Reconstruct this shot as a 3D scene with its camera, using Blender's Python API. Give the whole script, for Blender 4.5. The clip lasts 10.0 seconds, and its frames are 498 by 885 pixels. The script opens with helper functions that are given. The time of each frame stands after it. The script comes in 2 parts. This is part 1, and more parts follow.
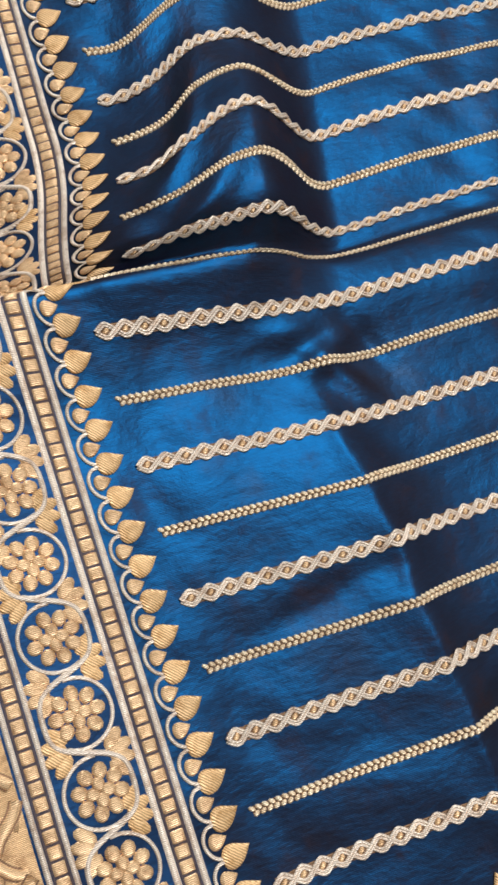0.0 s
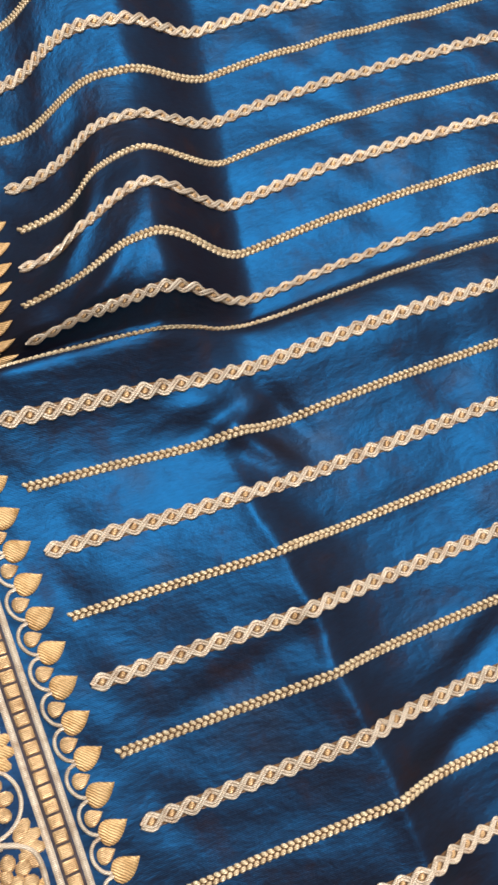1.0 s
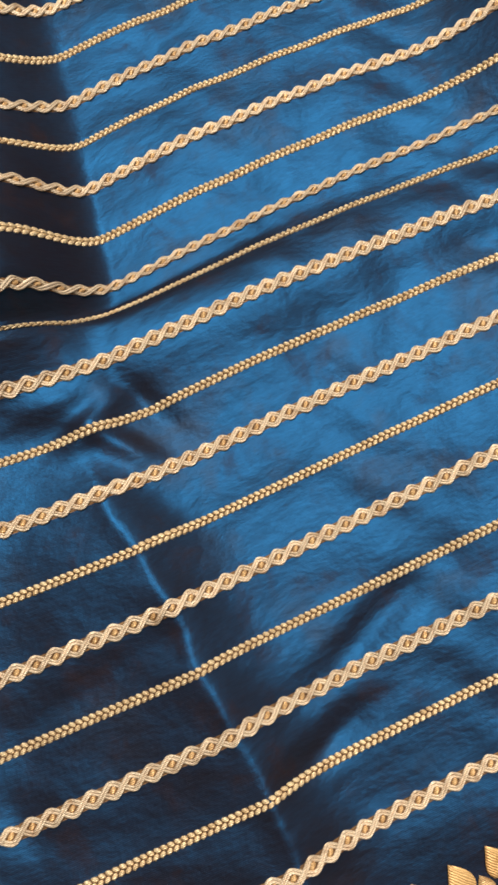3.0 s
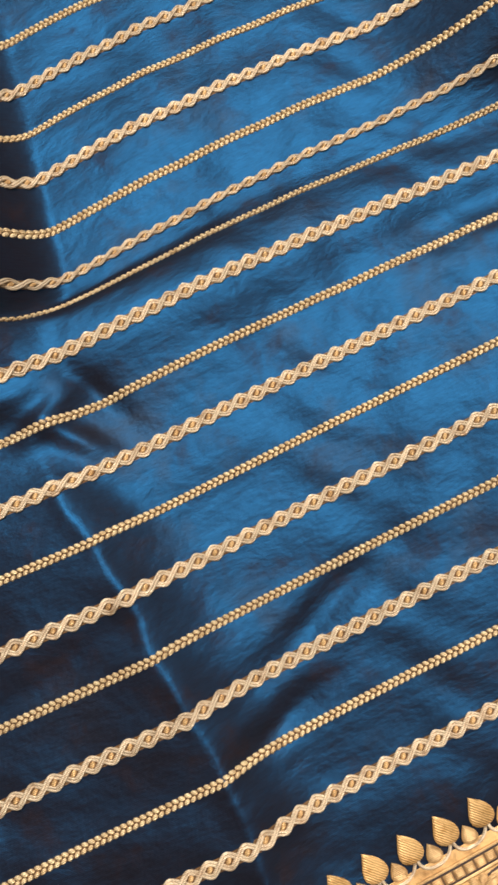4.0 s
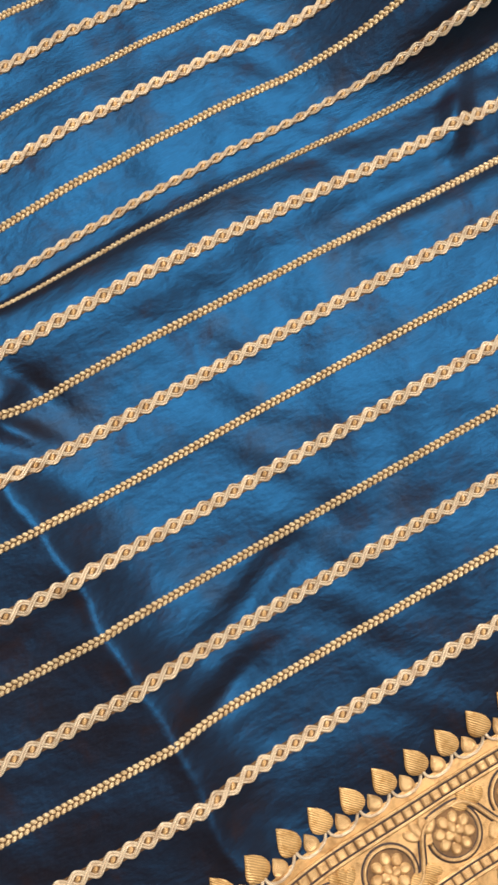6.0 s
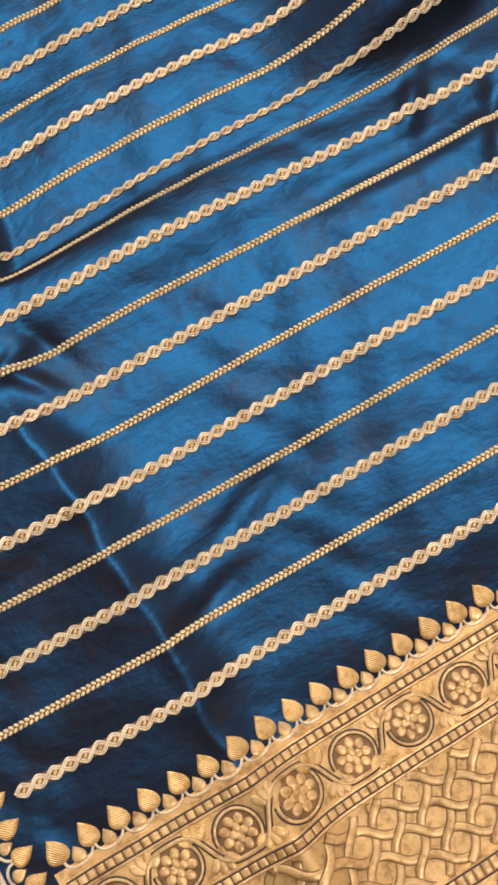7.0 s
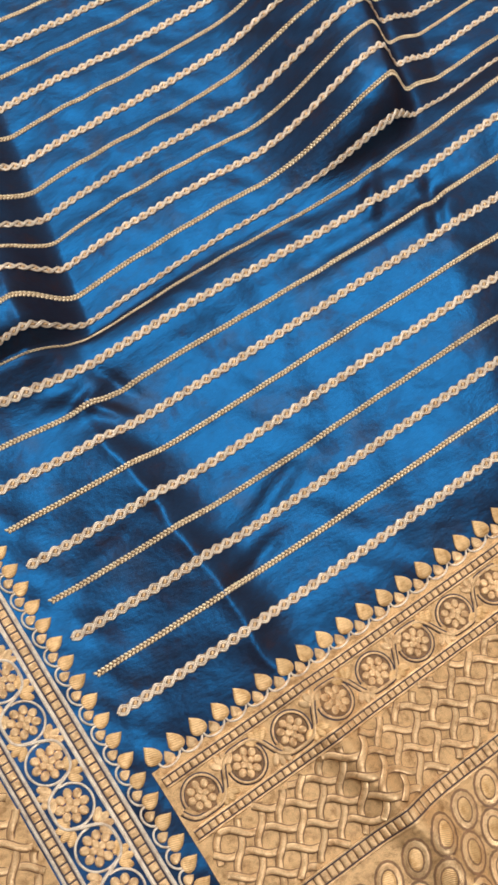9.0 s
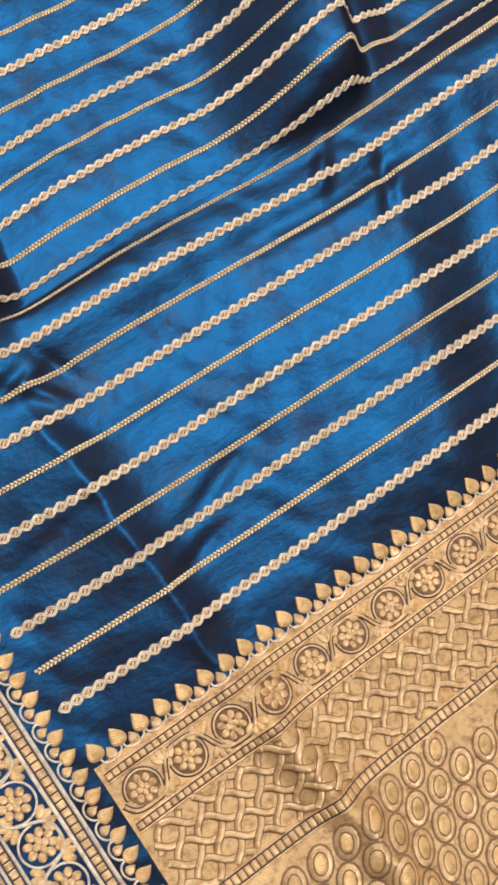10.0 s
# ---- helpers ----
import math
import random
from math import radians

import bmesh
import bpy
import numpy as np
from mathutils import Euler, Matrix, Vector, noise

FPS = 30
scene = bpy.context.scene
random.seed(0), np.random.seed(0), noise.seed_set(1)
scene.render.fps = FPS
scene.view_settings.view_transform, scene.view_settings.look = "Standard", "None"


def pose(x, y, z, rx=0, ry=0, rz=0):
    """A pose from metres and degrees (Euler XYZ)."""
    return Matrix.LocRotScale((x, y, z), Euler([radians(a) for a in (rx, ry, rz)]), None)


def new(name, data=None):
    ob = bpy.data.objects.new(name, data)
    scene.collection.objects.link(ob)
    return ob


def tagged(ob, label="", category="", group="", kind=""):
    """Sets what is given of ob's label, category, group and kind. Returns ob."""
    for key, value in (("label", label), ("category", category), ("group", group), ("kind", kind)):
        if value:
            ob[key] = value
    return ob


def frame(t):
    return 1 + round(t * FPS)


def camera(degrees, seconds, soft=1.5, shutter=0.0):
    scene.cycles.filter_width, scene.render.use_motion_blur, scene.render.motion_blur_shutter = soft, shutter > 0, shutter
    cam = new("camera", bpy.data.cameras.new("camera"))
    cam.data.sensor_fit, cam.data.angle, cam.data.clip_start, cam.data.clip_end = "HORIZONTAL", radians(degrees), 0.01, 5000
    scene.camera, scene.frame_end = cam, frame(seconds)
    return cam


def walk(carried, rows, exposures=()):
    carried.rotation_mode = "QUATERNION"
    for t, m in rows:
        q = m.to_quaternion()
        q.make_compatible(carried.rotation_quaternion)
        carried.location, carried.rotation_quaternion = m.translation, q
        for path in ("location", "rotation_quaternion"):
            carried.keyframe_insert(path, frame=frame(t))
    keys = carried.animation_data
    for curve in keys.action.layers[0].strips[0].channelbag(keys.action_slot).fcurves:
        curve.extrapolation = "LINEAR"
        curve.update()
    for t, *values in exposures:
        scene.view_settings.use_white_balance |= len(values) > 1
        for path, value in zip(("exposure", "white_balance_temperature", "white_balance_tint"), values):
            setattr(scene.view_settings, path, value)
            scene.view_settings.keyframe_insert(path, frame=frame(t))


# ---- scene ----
cam = camera(31.95, 10.0, soft=2.9)
PATH = [
    (0, pose(-0.0356, 0.0912, 0.3294, 14.59, -9.86, -19.76)),
    (0.5, pose(-0.0006, 0.0908, 0.3381, 16.00, -7.06, -21.86)),
    (1.2, pose(0.0208, 0.0882, 0.3420, 17.04, -6.22, -22.24)),
    (2, pose(0.0482, 0.0751, 0.3341, 18.50, -4.87, -24.16)),
    (3.5, pose(0.1109, 0.0700, 0.3385, 12.54, -0.37, -26.16)),
    (4, pose(0.1167, 0.0734, 0.3452, 11.49, -0.79, -26.89)),
    (4.5, pose(0.1163, 0.0790, 0.3513, 10.69, -2.29, -28.28)),
    (5, pose(0.1209, 0.0773, 0.3590, 11.67, -5.10, -30.60)),
    (6.5, pose(0.1222, 0.0495, 0.3730, 10.55, -1.70, -29.86)),
    (7, pose(0.1192, 0.0260, 0.4154, 10.66, -1.39, -30.44)),
    (7.5, pose(0.1006, -0.0250, 0.5060, 14.02, -0.75, -33.14)),
    (8, pose(0.0446, -0.0901, 0.5301, 19.91, -2.40, -34.41)),
    (8.5, pose(0.0239, -0.0790, 0.4667, 23.34, -1.38, -33.85)),
    (9, pose(0.0456, -0.0565, 0.5263, 19.90, -0.24, -34.66)),
    (9.4, pose(0.0165, -0.0547, 0.4957, 21.70, -5.99, -35.05)),
    (9.7, pose(0.0054, -0.0190, 0.4873, 20.11, -9.97, -35.29)),
    (10, pose(0.0531, 0.0166, 0.5324, 12.50, -7.84, -34.92)),
]
# the clip's camera drifts a little cooler at both ends
walk(cam, PATH, [(0, -0.02, 5500, 10), (1.2, 0.08, 6150, 10), (2, 0.05, 6700, 10), (3.5, -0.03, 7000, 10), (6.5, -0.03, 6900, 10), (8, 0, 6500, 10), (9, 0.03, 5950, 10), (10, 0.05, 5950, 10)])


# world: a plain room with one ceiling panel, assumed and out of view
world = bpy.data.worlds.new("room_air")
scene.world = world
world.use_nodes = True
world.node_tree.nodes["Background"].inputs[0].default_value = (0.6, 0.75, 1.0, 1)
world.node_tree.nodes["Background"].inputs[1].default_value = 0.05


def area_lamp(name, m, sx, sy, watts, colour):
    d = bpy.data.lights.new(name, "AREA")
    d.shape, d.size, d.size_y, d.energy, d.color = "RECTANGLE", sx, sy, watts, colour
    ob = new(name, d)
    ob.matrix_world = m
    return ob


# added overhead lamp, placed where the flat silk mirrors it to the camera
LAMP_AT = (0.85, 1.2, 2.45)
area_lamp("added_panel_light", pose(*LAMP_AT), 1.0, 2.2, 116, (1.0, 0.97, 0.92))


# ---- materials ----
def material(name):
    mt = bpy.data.materials.new(name)
    mt.use_nodes = True
    nt = mt.node_tree
    nt.nodes.clear()
    return mt, nt


def node(nt, kind, **kw):
    n = nt.nodes.new(kind)
    for k, v in kw.items():
        if k == "blend":
            n.blend_type = v
        elif k == "data":
            n.data_type = v
        elif k == "op":
            n.operation = v
        elif k == "bands":
            n.bands_direction = v
        else:
            n.inputs[k.replace("_", " ")].default_value = v
    return n


def scaled_uv(nt, sx, sy):
    uv = node(nt, "ShaderNodeUVMap")
    mp = nt.nodes.new("ShaderNodeMapping")
    mp.inputs["Scale"].default_value = (sx, sy, 1)
    nt.links.new(uv.outputs[0], mp.inputs[0])
    return mp.outputs[0]


def ramp(nt, src, stops):
    r = nt.nodes.new("ShaderNodeValToRGB")
    el = r.color_ramp.elements
    while len(el) < len(stops):
        el.new(0.5)
    for e, (p, c) in zip(el, stops):
        e.position, e.color = p, (*c, 1)
    nt.links.new(src, r.inputs[0])
    return r.outputs[0]


def silk_material(name, sheen, ground, amount=0.62, rough=0.42):
    """Shot silk: the bright weft gives the gloss, the dark warp the matt ground; crushed in handling."""
    mt, nt = material(name)
    out = nt.nodes.new("ShaderNodeOutputMaterial")
    big = node(nt, "ShaderNodeTexNoise", Scale=22.0, Detail=6.0, Roughness=0.62, Distortion=0.2)
    fine = node(nt, "ShaderNodeTexNoise", Scale=1.0, Detail=3.0)
    rub = node(nt, "ShaderNodeTexNoise", Scale=50.0, Detail=6.0, Roughness=0.68, Distortion=0.3)
    thread = node(nt, "ShaderNodeTexWave", Scale=1.0, Distortion=0.6, Detail=1.0)
    thread.inputs["Detail Scale"].default_value = 3.0
    nt.links.new(scaled_uv(nt, 1, 1), big.inputs["Vector"])
    nt.links.new(scaled_uv(nt, 1, 0.8), rub.inputs["Vector"])
    nt.links.new(scaled_uv(nt, 240, 1500), fine.inputs["Vector"])
    nt.links.new(scaled_uv(nt, 20, 520), thread.inputs["Vector"])
    thread.bands_direction = "Y"
    dull = [c * 0.48 + 0.010 for c in sheen]
    tone = ramp(nt, big.outputs[0], [(0.30, dull), (0.47, sheen), (0.75, [min(1, c * 1.2) for c in sheen])])
    streak = ramp(nt, fine.outputs[0], [(0.3, (0.82, 0.82, 0.82)), (0.7, (1.1, 1.1, 1.1))])
    mul = node(nt, "ShaderNodeMixRGB", blend="MULTIPLY")
    mul.inputs[0].default_value = 1
    nt.links.new(tone, mul.inputs[1])
    nt.links.new(streak, mul.inputs[2])
    # rubbed patches where the warp shows through
    worn = ramp(nt, rub.outputs[0], [(0.30, (amount * 0.52,) * 3), (0.45, (amount,) * 3), (0.80, (min(1, amount * 1.12),) * 3)])
    bump = node(nt, "ShaderNodeBump", Strength=0.10, Distance=0.0003)
    crush = node(nt, "ShaderNodeTexNoise", Scale=48.0, Detail=6.0, Roughness=0.55, Distortion=0.15)
    nt.links.new(scaled_uv(nt, 1, 1.5), crush.inputs["Vector"])
    bump2 = node(nt, "ShaderNodeBump", Strength=0.27, Distance=0.004)
    nt.links.new(crush.outputs[0], bump2.inputs["Height"])
    nt.links.new(thread.outputs[1], bump.inputs["Height"])
    nt.links.new(bump2.outputs[0], bump.inputs["Normal"])
    gl = nt.nodes.new("ShaderNodeBsdfAnisotropic")
    gl.inputs["Roughness"].default_value = rough
    df = nt.nodes.new("ShaderNodeBsdfDiffuse")
    df.inputs[0].default_value = (*ground, 1)
    mix = nt.nodes.new("ShaderNodeMixShader")
    nt.links.new(worn, mix.inputs[0])
    nt.links.new(mul.outputs[0], gl.inputs["Color"])
    for s in (gl, df):
        nt.links.new(bump.outputs[0], s.inputs["Normal"])
    nt.links.new(df.outputs[0], mix.inputs[1])
    nt.links.new(gl.outputs[0], mix.inputs[2])
    nt.links.new(mix.outputs[0], out.inputs[0])
    return mt


def zari_material(name, colour, dark, metal=0.55, rough=0.42, su=900, sv=1500, slant=0.0):
    """Metal-wrapped thread laid in close rows."""
    mt, nt = material(name)
    out = nt.nodes.new("ShaderNodeOutputMaterial")
    bs = nt.nodes.new("ShaderNodeBsdfPrincipled")
    vec = scaled_uv(nt, su, sv)
    vec.node.inputs["Rotation"].default_value = (0, 0, slant)
    thread = node(nt, "ShaderNodeTexWave", Scale=0.35, Distortion=2.5, Detail=2.0)
    thread.bands_direction = "Y"
    nt.links.new(vec, thread.inputs["Vector"])
    blot = node(nt, "ShaderNodeTexNoise", Scale=160.0, Detail=4.0, Roughness=0.7)
    nt.links.new(scaled_uv(nt, 1, 1), blot.inputs["Vector"])
    obj = nt.nodes.new("ShaderNodeObjectInfo")
    tone = ramp(nt, blot.outputs[0], [(0.3, dark), (0.52, colour), (0.75, [min(1, c * 1.15) for c in colour])])
    lines = ramp(nt, thread.outputs[1], [(0.1, (0.55, 0.5, 0.45)), (0.55, (1, 1, 1))])
    mul = node(nt, "ShaderNodeMixRGB", blend="MULTIPLY")
    mul.inputs[0].default_value = 0.75
    nt.links.new(tone, mul.inputs[1])
    nt.links.new(lines, mul.inputs[2])
    hs = nt.nodes.new("ShaderNodeHueSaturation")
    vr = nt.nodes.new("ShaderNodeMapRange")
    vr.inputs[3].default_value, vr.inputs[4].default_value = 0.88, 1.12
    nt.links.new(obj.outputs["Random"], vr.inputs[0])
    nt.links.new(vr.outputs[0], hs.inputs["Value"])
    nt.links.new(mul.outputs[0], hs.inputs["Color"])
    nt.links.new(hs.outputs[0], bs.inputs["Base Color"])
    bump = node(nt, "ShaderNodeBump", Strength=0.6, Distance=0.0004)
    nt.links.new(thread.outputs[1], bump.inputs["Height"])
    nt.links.new(bump.outputs[0], bs.inputs["Normal"])
    bs.inputs["Metallic"].default_value, bs.inputs["Roughness"].default_value = metal, rough
    nt.links.new(bs.outputs[0], out.inputs[0])
    return mt


def plain_material(name, a, b, rough=0.7, scale=6.0):
    mt, nt = material(name)
    out = nt.nodes.new("ShaderNodeOutputMaterial")
    bs = nt.nodes.new("ShaderNodeBsdfPrincipled")
    no = node(nt, "ShaderNodeTexNoise", Scale=scale, Detail=8.0)
    co = nt.nodes.new("ShaderNodeTexCoord")
    nt.links.new(co.outputs["Object"], no.inputs["Vector"])
    nt.links.new(ramp(nt, no.outputs[0], [(0.3, a), (0.7, b)]), bs.inputs["Base Color"])
    bs.inputs["Roughness"].default_value = rough
    bump = node(nt, "ShaderNodeBump", Strength=0.2, Distance=0.003)
    nt.links.new(no.outputs[0], bump.inputs["Height"])
    nt.links.new(bump.outputs[0], bs.inputs["Normal"])
    nt.links.new(bs.outputs[0], out.inputs[0])
    return mt


SILK = silk_material("shot_silk", (0.0035, 0.046, 0.115), (0.030, 0.017, 0.016))
NAVY = silk_material("brocade_ground", (0.02, 0.09, 0.22), (0.014, 0.012, 0.02), 0.35, 0.5)
PALE = zari_material("pale_zari", (0.90, 0.74, 0.56), (0.58, 0.40, 0.26), 0.35, 0.42)
GOLD = zari_material("gold_zari", (0.90, 0.59, 0.30), (0.50, 0.27, 0.11), 0.5, 0.41)
BRAID = zari_material("braid_zari", (0.95, 0.74, 0.47), (0.62, 0.42, 0.22), 0.4, 0.42)
LEAF = zari_material("leaf_zari", (0.80, 0.50, 0.22), (0.52, 0.27, 0.08), 0.35, 0.48, 1050, 1050, 0.8)
FIELD = zari_material("field_zari", (0.80, 0.50, 0.23), (0.40, 0.21, 0.08), 0.5, 0.43, 700, 1700)
# darkened copy of the gold: shade under raised threads put into the colour
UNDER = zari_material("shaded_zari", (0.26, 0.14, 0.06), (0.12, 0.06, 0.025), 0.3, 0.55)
EDGE = zari_material("edge_thread", (0.30, 0.16, 0.075), (0.16, 0.085, 0.04), 0.2, 0.6)
DARK = zari_material("stripe_ground", (0.13, 0.065, 0.03), (0.06, 0.03, 0.02), 0.2, 0.6)
LINE = plain_material("outline_thread", (0.03, 0.02, 0.025), (0.06, 0.035, 0.03), 0.7, 300)
PLASTER = plain_material("wall_plaster", (0.36, 0.34, 0.31), (0.44, 0.42, 0.38), 0.85, 3)
FLOORING = plain_material("floor_screed", (0.2, 0.18, 0.16), (0.3, 0.27, 0.24), 0.6, 5)
STEEL = plain_material("lamp_frame_paint", (0.75, 0.75, 0.75), (0.8, 0.8, 0.8), 0.4, 20)
GLOW, _nt = material("lamp_diffuser")
_e = _nt.nodes.new("ShaderNodeEmission")
_e.inputs[0].default_value, _e.inputs[1].default_value = (1, 0.97, 0.92, 1), 2.0
_nt.links.new(_e.outputs[0], _nt.nodes.new("ShaderNodeOutputMaterial").inputs[0])


# ---- the lie of the cloth: weave coordinates (u along the stripes, v along the side border) to space ----
def sm(a, b, x):
    k = np.clip((x - a) / (b - a), 0, 1)
    return k * k * (3 - 2 * k)


def bell(x, c, w):
    return np.exp(-((x - c) / w) ** 2)


# CLOTH BEGIN
def lie(u, v):
    x, y, z = u.copy(), v.copy(), np.zeros_like(u)
    # pleat across the cloth: a soft crest, a hidden strip behind it, then the far layer
    v0 = 0.2114 + 0.0027 * (1 - sm(0.0840, 0.0907, u))
    step = sm(v0, v0 + 0.0484 - 0.6148 * (v0 - 0.2214), v)
    far, farther, up = sm(0.2782, 0.3664, v), sm(0.3228, 0.3930, v), sm(0.0071, 0.3512, v)
    side = 1 - sm(0.0046, 0.0833, u)
    y -= 0.0159 * step + 0.0068 * far + 0.0034 * farther
    y -= side * (0.0270 * sm(0.2222, 0.3194, v) + 0.0010 * farther) - 0.0001 * up * sm(0.0987, 0.3222, u)
    y -= bell(u, 0.0883, 0.0566) * (0.0078 * up + 0.0066 * far - 0.0040 * farther)
    y -= bell(u, 0.3360, 0.0739) * (0.0077 * up - 0.0048 * far - 0.0090 * farther)
    tuck = sm(0.095, 0.13, u) * (1 - sm(0.30, 0.38, u))
    y -= 0.0009 * tuck * (sm(0.207, 0.221, v) - sm(0.2656, 0.3005, v))
    x += side * (0.0151 * sm(0.2170, 0.2469, v) + 0.0093 * sm(0.2524, 0.3378, v))
    z += (0.0052 + 0.0010 * tuck) * bell(v, 0.2, 0.020)
    z -= 0.0030 * far + 0.0005 * farther
    # two folds of the far layer: a slow rise and a steep drop
    c = 0.0771 + 0.1635 * (v - 0.3103)
    z += sm(0.1899, 0.2622, v) * (0.0440 - 0.0200 * far) * sm(-0.1098, c, u) * (1 - sm(c, c + 0.0457, u))
    c = 0.3692 + 0.3400 * (v - 0.2406)
    rise = sm(c - 0.1153, c, u) * (1 - sm(c, c + 0.0300, u))
    z += sm(0.2148, 0.2814, v) * (0.0383 * rise - 0.0129 * sm(c + 0.0330, c + 0.0650, u))
    # the same fold runs out as a low swell in the near layer
    near = 1 - sm(0.1635, 0.1888, v)
    c = 0.3438 + 0.4085 * (v - 0.1456)
    z += near * sm(-0.0773, 0.0040, v) * 0.0125 * sm(c - 0.2045, c, u) * (1 - sm(c, c + 0.0661, u))
    # crease through the near layer into the end piece: a slow rise, a thin ridge, a short drop
    uc = 0.0862 - 0.0850 * np.maximum(0, v - 0.0523) - 0.14 * np.minimum(0, v + 0.02) + 0.0013 * np.sin(75 * v) + 0.0006 * np.sin(205 * v + 1)
    fade = 1 - sm(0.13, 0.19, v)
    du = u - uc
    ramp_up, right = np.clip(1 + du / 0.078, 0, 1) ** 1.15, np.maximum(du, 0)
    z += fade * 0.0112 * np.where(du < 0, ramp_up, np.exp(-(right / 0.017) ** 1.6))
    z += fade * 0.0009 * np.exp(-np.sqrt(du * du + 0.0020 ** 2) / 0.0045)
    z += 0.006 * (1 - sm(-0.10, -0.03, v)) * bell(du, 0, 0.011)
    y -= fade * 0.0016 * np.where(du < 0, ramp_up, np.exp(-right / 0.0111)) * sm(-0.05, -0.005, v)
    # slow sag and skew of each layer
    q, f = u - 0.2064, sm(0.2133, 0.2392, v)
    y += (1 - f) * (-0.0071 * q + 0.0340 * q * q - 0.0076 * q * v)
    z += (1 - f) * (0.3334 * q * q - 0.2112 * q * v + 0.0082 * v)
    y += f * (0.0027 * q + 0.0460 * q * q - 0.2907 * q * (v - 0.3189))
    z += f * (-0.0022 * q + 0.0849 * q * q - 0.1415 * q * (v - 0.2761))
    x += 0.0340 * f * (v - 0.1408) - 0.0142 * f * (v - 0.2004) * q
    # gathers where crease and pleat meet
    for a, b, t, ln, w, h in ((0.085, 0.178, 0.5, 0.016, 0.006, 0.003), (0.092, 0.166, -0.9, 0.015, 0.005, 0.002), (0.074, 0.190, 0.1, 0.014, 0.006, 0.002),
                              (0.105, 0.182, -1.1, 0.018, 0.006, -0.002), (0.030, 0.300, 0.95, 0.045, 0.010, 0.003), (0.040, 0.262, 0.6, 0.03, 0.009, 0.0025),
                              (0.150, 0.062, 0.35, 0.03, 0.007, -0.0022), (0.05, 0.085, 0.2, 0.03, 0.008, -0.002), (0.118, 0.032, 0.25, 0.022, 0.006, -0.002),
                              (0.33, 0.205, 0.9, 0.02, 0.006, 0.003), (0.36, 0.17, 1.0, 0.024, 0.006, -0.003)):
        p, q = (u - a) * np.cos(t) + (v - b) * np.sin(t), (v - b) * np.cos(t) - (u - a) * np.sin(t)
        z += 1.4 * h * bell(p, 0, ln) * bell(q, 0, w)
    return x, y, z
# CLOTH END


def ripple(u, v):
    return (0.0007 * np.sin(41 * u + 23 * v + 2 * np.sin(17 * v)) * np.sin(37 * v - 9 * u)
            + 0.0004 * np.sin(97 * u - 61 * v + 3 * np.sin(29 * u)) + 0.00025 * np.sin(171 * v + 120 * u + 2 * np.sin(70 * u)))


def surface(u, v):
    x, y, z = lie(u, v)
    return np.stack([x, y, z + ripple(u, v)], -1)


def place(u, v, h):
    u, v, h = (np.asarray(k, float) for k in (u, v, h))
    e = 0.0006
    p = surface(u, v)
    n = np.cross(surface(u + e, v) - surface(u - e, v), surface(u, v + e) - surface(u, v - e))
    n /= np.linalg.norm(n, axis=-1, keepdims=True) + 1e-12
    return p + n * h[..., None]


def part(name, shape, mt, parent=None, label=""):
    """One mesh from weave coordinates (u, v, height) and faces."""
    uvh, faces = shape
    uvh = np.asarray(uvh, float)
    me = bpy.data.meshes.new(name)
    me.from_pydata(place(uvh[:, 0], uvh[:, 1], uvh[:, 2]).tolist(), [], faces)
    lay = me.uv_layers.new(name="UVMap")
    idx = np.empty(len(me.loops), np.int32)
    me.loops.foreach_get("vertex_index", idx)
    lay.data.foreach_set("uv", uvh[idx, :2].astype(np.float32).ravel())
    me.polygons.foreach_set("use_smooth", [True] * len(me.polygons))
    me.materials.append(mt)
    ob = new(name, me)
    if parent:
        ob.parent = parent
    if label:
        ob["label"] = label
    return ob


def merge(shapes):
    vs, fs, n = [], [], 0
    for uvh, f in shapes:
        vs.append(np.asarray(uvh, float))
        fs += [tuple(i + n for i in q) for q in f]
        n += len(uvh)
    return np.concatenate(vs), fs


def sheet(u0, u1, v0, v1, h, step):
    nu, nv = max(2, int((u1 - u0) / step) + 1), max(2, int((v1 - v0) / step) + 1)
    uu, vv = np.meshgrid(np.linspace(u0, u1, nu), np.linspace(v0, v1, nv))
    uvh = np.stack([uu.ravel(), vv.ravel(), np.full(uu.size, h)], -1)
    f = [(j * nu + i, j * nu + i + 1, (j + 1) * nu + i + 1, (j + 1) * nu + i) for j in range(nv - 1) for i in range(nu - 1)]
    return uvh, f


def cord(path, width, height, lift=0.0, heights=None):
    """A rounded thread bundle laid along a path of (u, v)."""
    p = np.asarray(path, float)
    d = np.gradient(p, axis=0)
    d /= np.linalg.norm(d, axis=1, keepdims=True) + 1e-12
    side = np.stack([d[:, 1], -d[:, 0]], -1)
    hs = np.zeros(len(p)) if heights is None else np.asarray(heights)
    vs = []
    prof = [(-1, -0.35), (-0.72, 0.7), (0, 1), (0.72, 0.7), (1, -0.35)]
    for s, k in prof:
        q = p + side * (s * width / 2)
        vs.append(np.column_stack([q, lift + height * k + hs]))
    n = len(p)
    f = [(a * n + i, a * n + i + 1, (a + 1) * n + i + 1, (a + 1) * n + i) for a in range(4) for i in range(n - 1)]
    f = [q[::-1] for q in f]
    f += [(0, n, 2 * n, 3 * n, 4 * n), (5 * n - 1, 4 * n - 1, 3 * n - 1, 2 * n - 1, n - 1)]
    return np.concatenate(vs), f


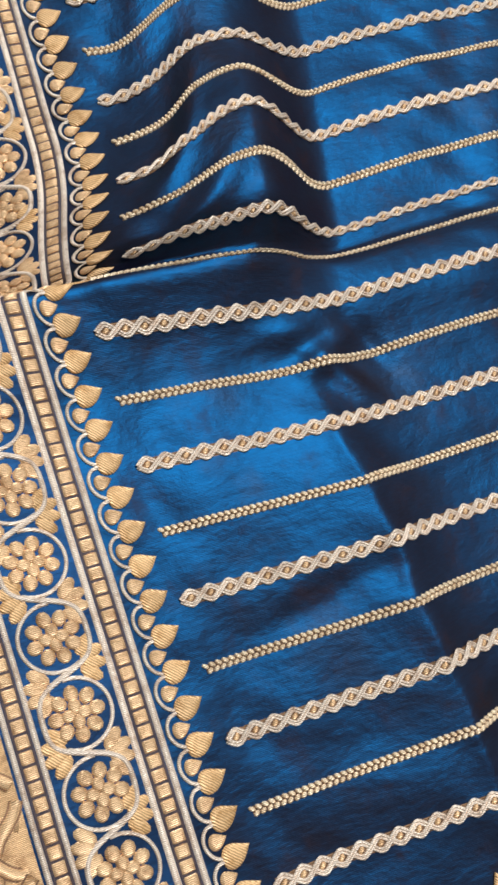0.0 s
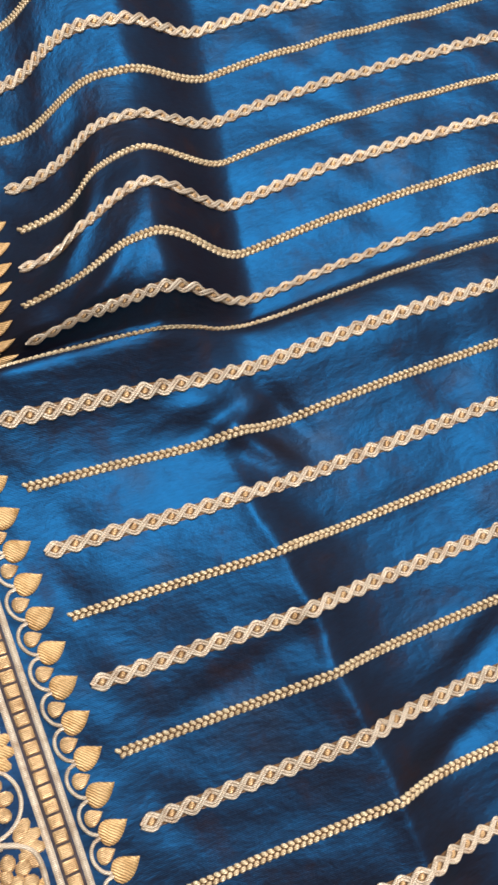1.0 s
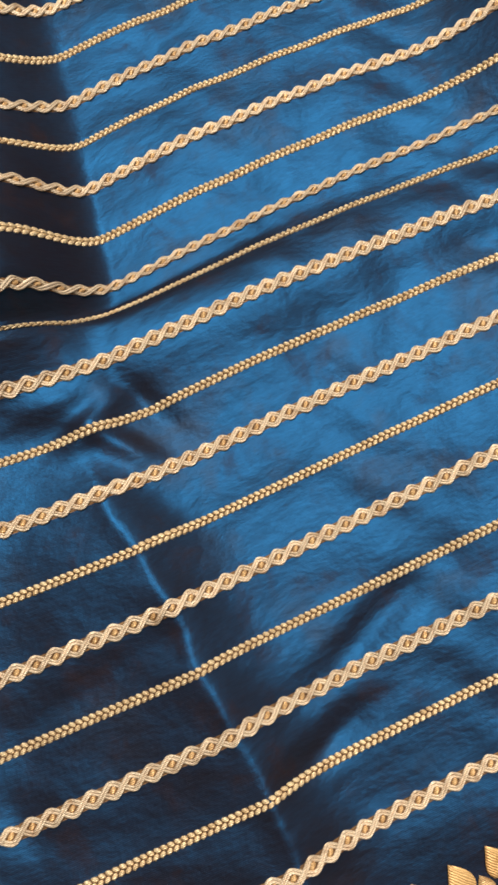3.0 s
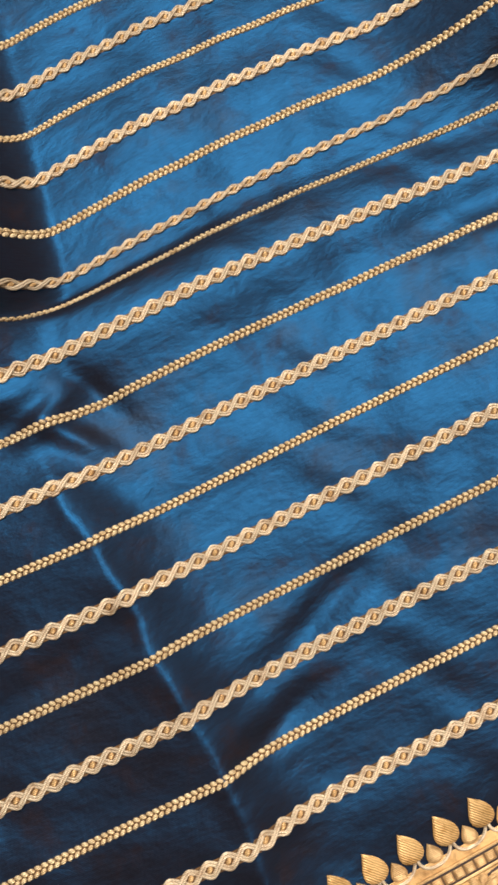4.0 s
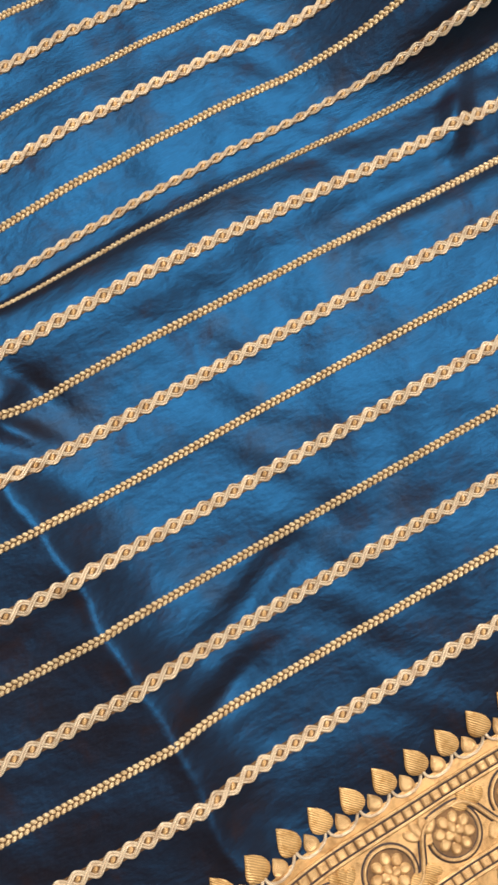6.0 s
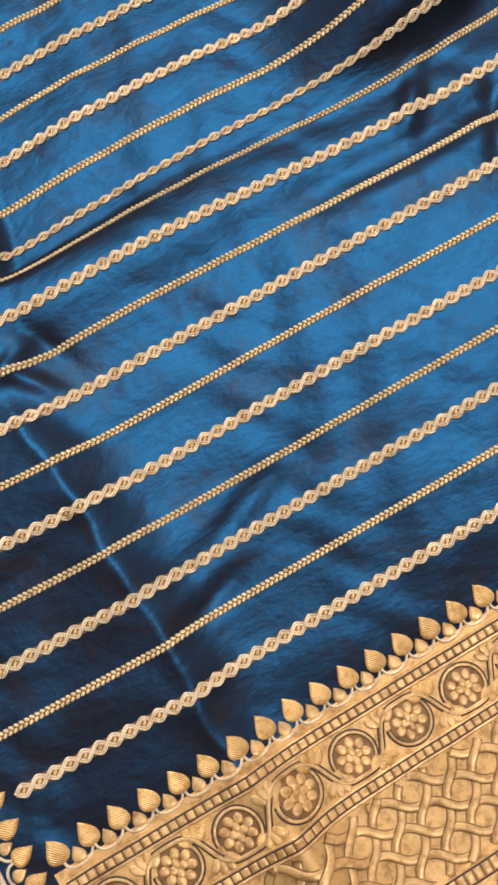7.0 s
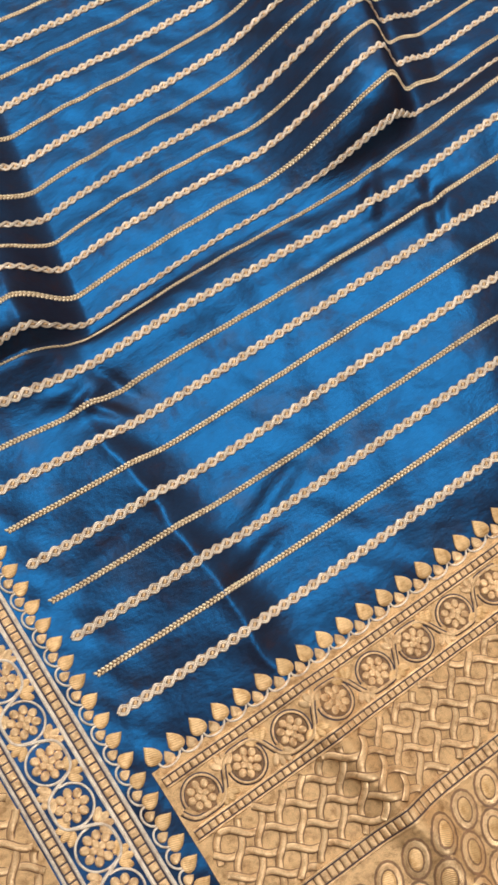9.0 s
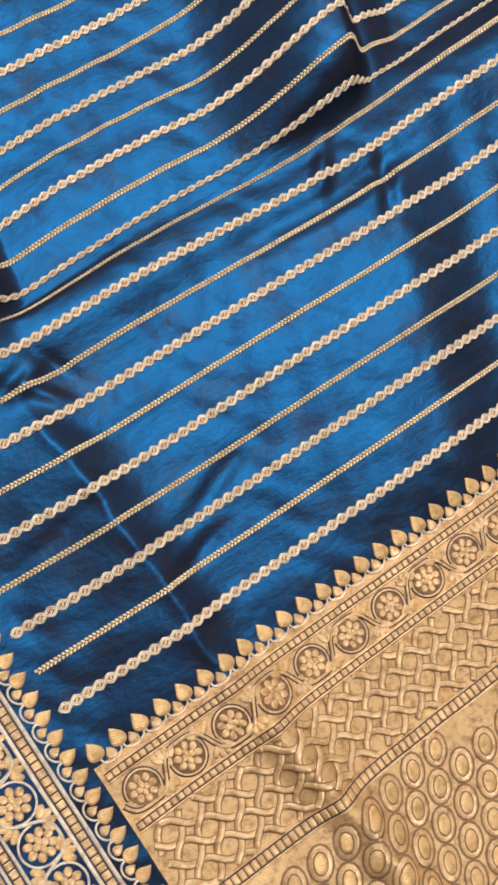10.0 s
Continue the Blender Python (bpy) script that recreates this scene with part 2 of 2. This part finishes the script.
def pad(outline, height, lift=0.0, centre=None):
    """A domed patch of satin stitch inside a closed outline of (u, v)."""
    o = np.asarray(outline, float)
    c = o.mean(0) if centre is None else np.asarray(centre)
    area = np.sum(o[:, 0] * np.roll(o[:, 1], -1) - np.roll(o[:, 0], -1) * o[:, 1])
    if area < 0:
        o = o[::-1]
    n = len(o)
    vs = [np.column_stack([c + (o - c) * s, np.full(n, lift + height * k)]) for s, k in ((1, -0.35), (0.9, 0.6), (0.55, 1.0))]
    vs.append(np.array([[c[0], c[1], lift + height * 1.02]]))
    f = [(a * n + i, a * n + (i + 1) % n, (a + 1) * n + (i + 1) % n, (a + 1) * n + i) for a in range(2) for i in range(n)]
    f += [(2 * n + i, 2 * n + (i + 1) % n, 3 * n) for i in range(n)]
    return np.concatenate(vs), f


def oval(c, a, b, turn=0.0, n=14):
    s = np.linspace(0, 2 * np.pi, n, endpoint=False)
    x, y = a * np.cos(s), b * np.sin(s)
    return np.column_stack([c[0] + x * np.cos(turn) - y * np.sin(turn), c[1] + x * np.sin(turn) + y * np.cos(turn)])


def smooth_path(pts, n):
    """A rounded path through a few points."""
    p = np.asarray(pts, float)
    p = np.vstack([2 * p[0] - p[1], p, 2 * p[-1] - p[-2]])
    out = []
    for i in range(1, len(p) - 2):
        for t in np.linspace(0, 1, n, endpoint=False):
            a, b, c, d = p[i - 1:i + 3]
            out.append(0.5 * (2 * b + (c - a) * t + (2 * a - 5 * b + 4 * c - d) * t * t + (3 * b - a - 3 * c + d) * t ** 3))
    out.append(p[-2])
    return np.array(out)


# ---- room: unseen walls and ceiling, added so fold flanks reflect something dark ----
def slab(name, lo, hi, mt):
    bm = bmesh.new()
    bmesh.ops.create_cube(bm, size=1)
    for q in bm.verts:
        q.co = Vector([(l + h) / 2 + c * (h - l) for l, h, c in zip(lo, hi, q.co)])
    me = bpy.data.meshes.new(name)
    bm.to_mesh(me)
    bm.free()
    me.materials.append(mt)
    return tagged(new(name, me), kind="structure")


FLOOR_Z = -0.045
slab("floor", (-2, -2, FLOOR_Z - 0.1), (2.4, 2.4, FLOOR_Z), FLOORING)
slab("ceiling", (-2, -2, 2.55), (2.4, 2.4, 2.65), PLASTER)
slab("wall_west", (-2.1, -2, FLOOR_Z - 0.1), (-2, 2.4, 2.65), PLASTER)
slab("wall_east", (2.4, -2, FLOOR_Z - 0.1), (2.5, 2.4, 2.65), PLASTER)
slab("wall_south", (-2.1, -2.1, FLOOR_Z - 0.1), (2.5, -2, 2.65), PLASTER)
slab("wall_north", (-2.1, 2.4, FLOOR_Z - 0.1), (2.5, 2.5, 2.65), PLASTER)

# ---- the saree ----
saree = tagged(new("saree"), "peacock-blue silk saree with gold brocade borders spread out", "saree")
saree.location = (0, 0, 0)
U0, U1, V0, V1 = -0.16, 0.66, -0.30, 0.60
P = 0.025  # distance between neighbouring stripes
cloth = part("silk_cloth", sheet(U0, U1, V0, V1, 0, 0.0016), SILK, saree, "peacock-blue shot silk with dark brown folds")


def shifted(p, d):
    """The path p moved sideways by d."""
    g = np.gradient(p, axis=0)
    g /= np.linalg.norm(g, axis=1, keepdims=True) + 1e-12
    return p + d * np.stack([g[:, 1], -g[:, 0]], -1)


def rope_stripe(v, u_end):
    """A wide stripe: two flat double strands twisted round a row of slanting eyelets."""
    us = np.arange(0.001, u_end, 0.003)
    # bed strip coloured as gold in shade, below the raised strands
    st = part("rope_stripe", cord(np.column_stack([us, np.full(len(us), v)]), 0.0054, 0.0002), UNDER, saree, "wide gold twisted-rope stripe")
    u = np.arange(0.0, u_end, 0.0007)
    for sg in (0, 1):
        ph = np.pi * u / 0.0073 + sg * np.pi
        lean = 0.0006 * np.cos(ph) * np.sin(ph)
        mid = np.column_stack([u + lean, v + 0.0024 * np.sin(ph)])
        hs = 0.00045 * np.cos(ph)
        pair = [cord(shifted(mid, d), 0.00100, 0.0005, 0.0007, hs) for d in (-0.00050, 0.00050)]
        part("strand", merge(pair), PALE, st)
    k = np.arange(0.00365, u_end, 0.0073)
    tagged(part("eyelet_thread", merge([pad(oval((c, v), 0.0015, 0.0009, 0.75, 10), 0.0007, 0.0004) for c in k]), GOLD, st), kind="stuff")
    return st


def braid_stripe(v, u_end):
    """A narrow stripe: two rows of short slanting stitches."""
    us = np.arange(0.001, u_end, 0.0025)
    st = part("braid_stripe", cord(np.column_stack([us, np.full(len(us), v)]), 0.0036, 0.0001), DARK, saree, "narrow gold braided stripe")
    for sg, off in ((1, 0.0), (-1, 0.00125)):
        g = [pad(oval((k + off, v + sg * 0.00095), 0.00135, 0.00085, -sg * 0.6, 8), 0.0007, 0.0002) for k in us]
        tagged(part("stitching", merge(g), BRAID, st), kind="stuff")
    return st


for k in range(24):
    (rope_stripe if k % 2 == 0 else braid_stripe)(k * P, U1 - 0.005)


class Border:
    """A brocade border: b runs along it, a runs inwards from the open silk."""

    def __init__(self, to_weave, ob, b0, b1, lift):
        self.w, self.ob, self.b0, self.b1, self.lift = to_weave, ob, b0, b1, lift

    def pts(self, ba):
        ba = np.asarray(ba, float)
        return np.column_stack(self.w(ba[:, 0], ba[:, 1]))

    def cord(self, name, ba, width, height, mt, lift=0.0, parent=None):
        return part(name, cord(self.pts(ba), width, height, lift + self.lift), mt, parent or self.ob)

    def pad(self, name, ba, height, mt, lift=0.0, parent=None):
        return part(name, pad(self.pts(ba), height, lift + self.lift), mt, parent or self.ob)

    def straight(self, a, step=0.002):
        b = np.arange(self.b0, self.b1, step)
        return np.column_stack([b, np.full(len(b), a)])

    def leaf_row(self, tip, base, rail, pitch, first):
        s = np.linspace(0, 2 * np.pi, 20, endpoint=False)
        n = int((self.b1 - first) / pitch) + 1
        for i in range(n):
            b = first + i * pitch
            ln, mid = (base - tip), (tip + base) / 2
            al = np.cos(s) * ln / 2
            wd = np.sin(s) * np.abs(np.sin(s / 2)) ** 1.05 * 0.44 * pitch
            skew = 0.0018 * (np.cos(s) > 0) * np.cos(s) ** 2
            self.pad("leaf", np.column_stack([b + wd - skew, mid - al]), 0.0007, LEAF, 0.0002)
            b2, m2, l2 = b + pitch * 0.5, base - 0.0005, ln * 0.62
            self.pad("small_leaf", np.column_stack([b2 + wd * 0.66 - skew * 0.4, m2 - np.cos(s) * l2 / 2]), 0.0006, GOLD, 0.0001)
            d = rail - base
            self.cord("tendril", smooth_path([(b + 0.04 * pitch, base - 0.001), (b + 0.10 * pitch, base + d * 0.35), (b + 0.30 * pitch, base + d * 0.66),
                                              (b + 0.58 * pitch, base + d * 0.68), (b + 0.84 * pitch, base + d * 0.40), (b + 0.98 * pitch, base - 0.0002)], 4), 0.0013, 0.0005, PALE)

    def ladder(self, a0, a1, pitch, rail_w, rail_mt, cell_mt):
        for a in (a0, a1):
            self.cord("rail", self.straight(a), rail_w, 0.0006, rail_mt)
            self.cord("rail_edge", self.straight(a + (0.5 if a == a0 else -0.5) * (rail_w + 0.0009)), 0.0008, 0.0001, LINE, 0.0001)
        w = (a1 - a0) - rail_w - 0.0016
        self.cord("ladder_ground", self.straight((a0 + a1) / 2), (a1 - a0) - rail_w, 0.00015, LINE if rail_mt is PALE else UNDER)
        c = (a0 + a1) / 2
        n = int((self.b1 - self.b0) / pitch)
        for i in range(n):
            b = self.b0 + (i + 0.5) * pitch
            q = np.array([(-0.9, -1), (0.9, -1), (1, -0.8), (1, 0.8), (0.9, 1), (-0.9, 1), (-1, 0.8), (-1, -0.8)])
            self.pad("ladder_cell", np.column_stack([b + q[:, 0] * pitch * 0.43, c + q[:, 1] * w / 2]), 0.0006, cell_mt, 0.0001)

    def vine_band(self, a0, a1, pitch, first, outlined):
        c, amp = (a0 + a1) / 2, (a1 - a0) / 2 - 0.0022
        b = np.arange(max(self.b0, first - pitch / 2), self.b1, 0.0012)
        wav = np.sin(np.pi * (b - first) / pitch + np.pi / 2)
        line = np.column_stack([b, c + amp * np.tanh(2.0 * wav) / np.tanh(2.0)])
        if outlined:
            self.cord("vine_outline", line, 0.0034, 0.0002, LINE, 0.0)
        self.cord("vine", line, 0.0020, 0.0008, GOLD if outlined else PALE, 0.0002)
        n = int((self.b1 - first) / pitch) + 1
        r, q = amp * 1.04, amp * 0.92
        for i in range(n):
            fb, sg = first + i * pitch, 1 if i % 2 == 0 else -1
            ang = np.linspace(-1.7, 2.1, 24)
            arc = np.column_stack([fb + r * np.sin(ang), c - sg * r * np.cos(ang)])
            if outlined:
                self.cord("curl_outline", arc, 0.0030, 0.0002, LINE, 0.0)
            self.cord("curl", arc, 0.0014, 0.0006, GOLD if outlined else PALE, 0.0002)
            if outlined:
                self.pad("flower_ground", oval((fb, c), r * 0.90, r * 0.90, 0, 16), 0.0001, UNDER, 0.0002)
            petals = [pad(self.pts(oval((fb + q * 0.25 * np.cos(k * np.pi / 2), c + q * 0.25 * np.sin(k * np.pi / 2)), q * 0.27, q * 0.22, k * np.pi / 2, 10)), 0.0011, 0.0002 + self.lift) for k in range(4)]
            for k in range(8):
                t = 2 * np.pi * (k + 0.3 * i) / 8
                petals.append(pad(self.pts(oval((fb + q * 0.65 * np.cos(t), c + q * 0.65 * np.sin(t)), q * 0.29, q * 0.25, t, 10)), 0.0009, 0.0002 + self.lift))
            part("flower", merge(petals), GOLD, self.ob)
            for side in (1, -1):
                gb = fb + pitch * 0.5
                fan = []
                for k, t in enumerate((-0.75, -0.25, 0.25, 0.75)):
                    ln = amp * 0.64
                    aa = c + side * sg * (-1) * amp * 0.30
                    dirb, dira = np.sin(t), -side * sg * np.cos(t)
                    fan.append(pad(self.pts(oval((gb + side * pitch * 0.12 + dirb * ln, aa + dira * ln), ln * 0.60, ln * 0.34, math.atan2(dira, dirb), 10)), 0.0006, 0.0001 + self.lift))
                part("leaf_fan", merge(fan), GOLD if side > 0 else LEAF, self.ob)


def weave_lines(bd, a0, a1, b0, b1, turns):
    """Two families of bands that cross over and under inside the strip a0..a1."""
    gap = 0.0112
    ways = [np.array([np.cos(t), np.sin(t)]) for t in turns]
    sides = [np.array([-w[1], w[0]]) for w in ways]
    for fam in (0, 1):
        d, s, other = ways[fam], sides[fam], sides[1 - fam]
        for i in range(-80, 81):
            t = np.arange(-0.8, 0.8, 0.0016)
            p = t[:, None] * d + i * gap * s
            ok = (p[:, 0] > b0) & (p[:, 0] < b1) & (p[:, 1] > a0) & (p[:, 1] < a1)
            p = p[ok]
            if len(p) < 5:
                continue
            j = p @ other / gap
            over = np.cos(np.pi * (j + i)) * (1 if fam == 0 else -1)
            p = p + (0.0013 * np.sin(np.pi * (j + i)))[:, None] * s
            w = bd.pts(p)
            part("band_outline", cord(w, 0.0045, 0.0002, 0.0012, 0.0006 * over), EDGE, bd.ob)
            part("woven_band", cord(w, 0.0034, 0.0006, 0.0017, 0.0008 * over), GOLD, bd.ob)


# side border
side = part("side_border", sheet(U0 + 0.002, -0.0195, V0 + 0.002, V1 - 0.002, 0.0005, 0.0016), NAVY, saree, "gold brocade side border with leaves and flowers")
left = Border(lambda b, a: (-a, -b), side, -V1 + 0.01, -V0 - 0.005, 0.0005)
left.leaf_row(0.0035, 0.0140, 0.0200, 0.01265, -0.590 + 0.0062)
left.ladder(0.0210, 0.0299, 0.0050, 0.0026, PALE, GOLD)
left.vine_band(0.0315, 0.0580, 0.0257, -0.5893, False)
left.ladder(0.0592, 0.0672, 0.0050, 0.0021, PALE, GOLD)
part("woven_field", sheet(U0 + 0.003, -0.069, V0 + 0.003, V1 - 0.003, 0.0009, 0.0016), FIELD, side)
weave_lines(left, 0.0705, 0.150, -V1 + 0.01, -V0 - 0.01, (0.50, -0.98))

# end piece
endp = part("end_border", sheet(-0.0015, U1 - 0.003, V0 + 0.003, -0.0370, 0.0007, 0.0016), FIELD, saree, "wide gold brocade end piece")
end = Border(lambda b, a: (b, -a), endp, 0.001, U1 - 0.008, 0.0008)
end.leaf_row(0.0230, 0.0350, 0.0410, 0.0147, 0.0036)
end.ladder(0.0418, 0.0482, 0.0044, 0.0012, GOLD, GOLD)
end.vine_band(0.0490, 0.0735, 0.0300, 0.0150, True)
end.ladder(0.0742, 0.0805, 0.0044, 0.0012, GOLD, GOLD)
weave_lines(end, 0.0820, 0.1270, 0.002, U1 - 0.01, (0.50, -0.98))
end.ladder(0.1285, 0.1370, 0.0044, 0.0012, GOLD, GOLD)
LONG, ACROSS = np.array([np.cos(-1.05), np.sin(-1.05)]), np.array([-np.sin(-1.05), np.cos(-1.05)])
for i in range(-10, 50):
    for j in range(-25, 25):
        b, a = i * 0.0156 * ACROSS + (j + 0.5 * (i % 2)) * 0.0215 * LONG
        if 0.010 < b < U1 - 0.02 and 0.1455 < a < 0.285:
            for nm, ra, rb, up, lift, mt in (("scale_outline", 0.0112, 0.0082, 0.0002, 0.0010, EDGE), ("scale", 0.0100, 0.0071, 0.0008, 0.0012, GOLD),
                                             ("scale_groove", 0.0070, 0.0046, 0.0002, 0.0020, EDGE), ("scale_heart", 0.0062, 0.0039, 0.0005, 0.0022, LEAF)):
                part(nm, pad(end.pts(oval((b, a), ra, rb, -1.05, 14)), up, lift), mt, endp)


# ---- ceiling light: fixture added out of view, above the panel lamp ----
def added_ceiling_light():
    top = tagged(new("added_ceiling_light"), "assumed flat white rectangular ceiling light, out of view, switched on", "ceiling light")
    top.location = (LAMP_AT[0], LAMP_AT[1], 2.55)
    for nm, lo, hi, mt in (("frame", (-0.55, -1.15, -0.04), (0.55, 1.15, 0), STEEL), ("diffuser", (-0.51, -1.11, -0.046), (0.51, 1.11, -0.041), GLOW)):
        ob = slab(nm, lo, hi, mt)
        del ob["kind"]
        ob.parent = top


added_ceiling_light()
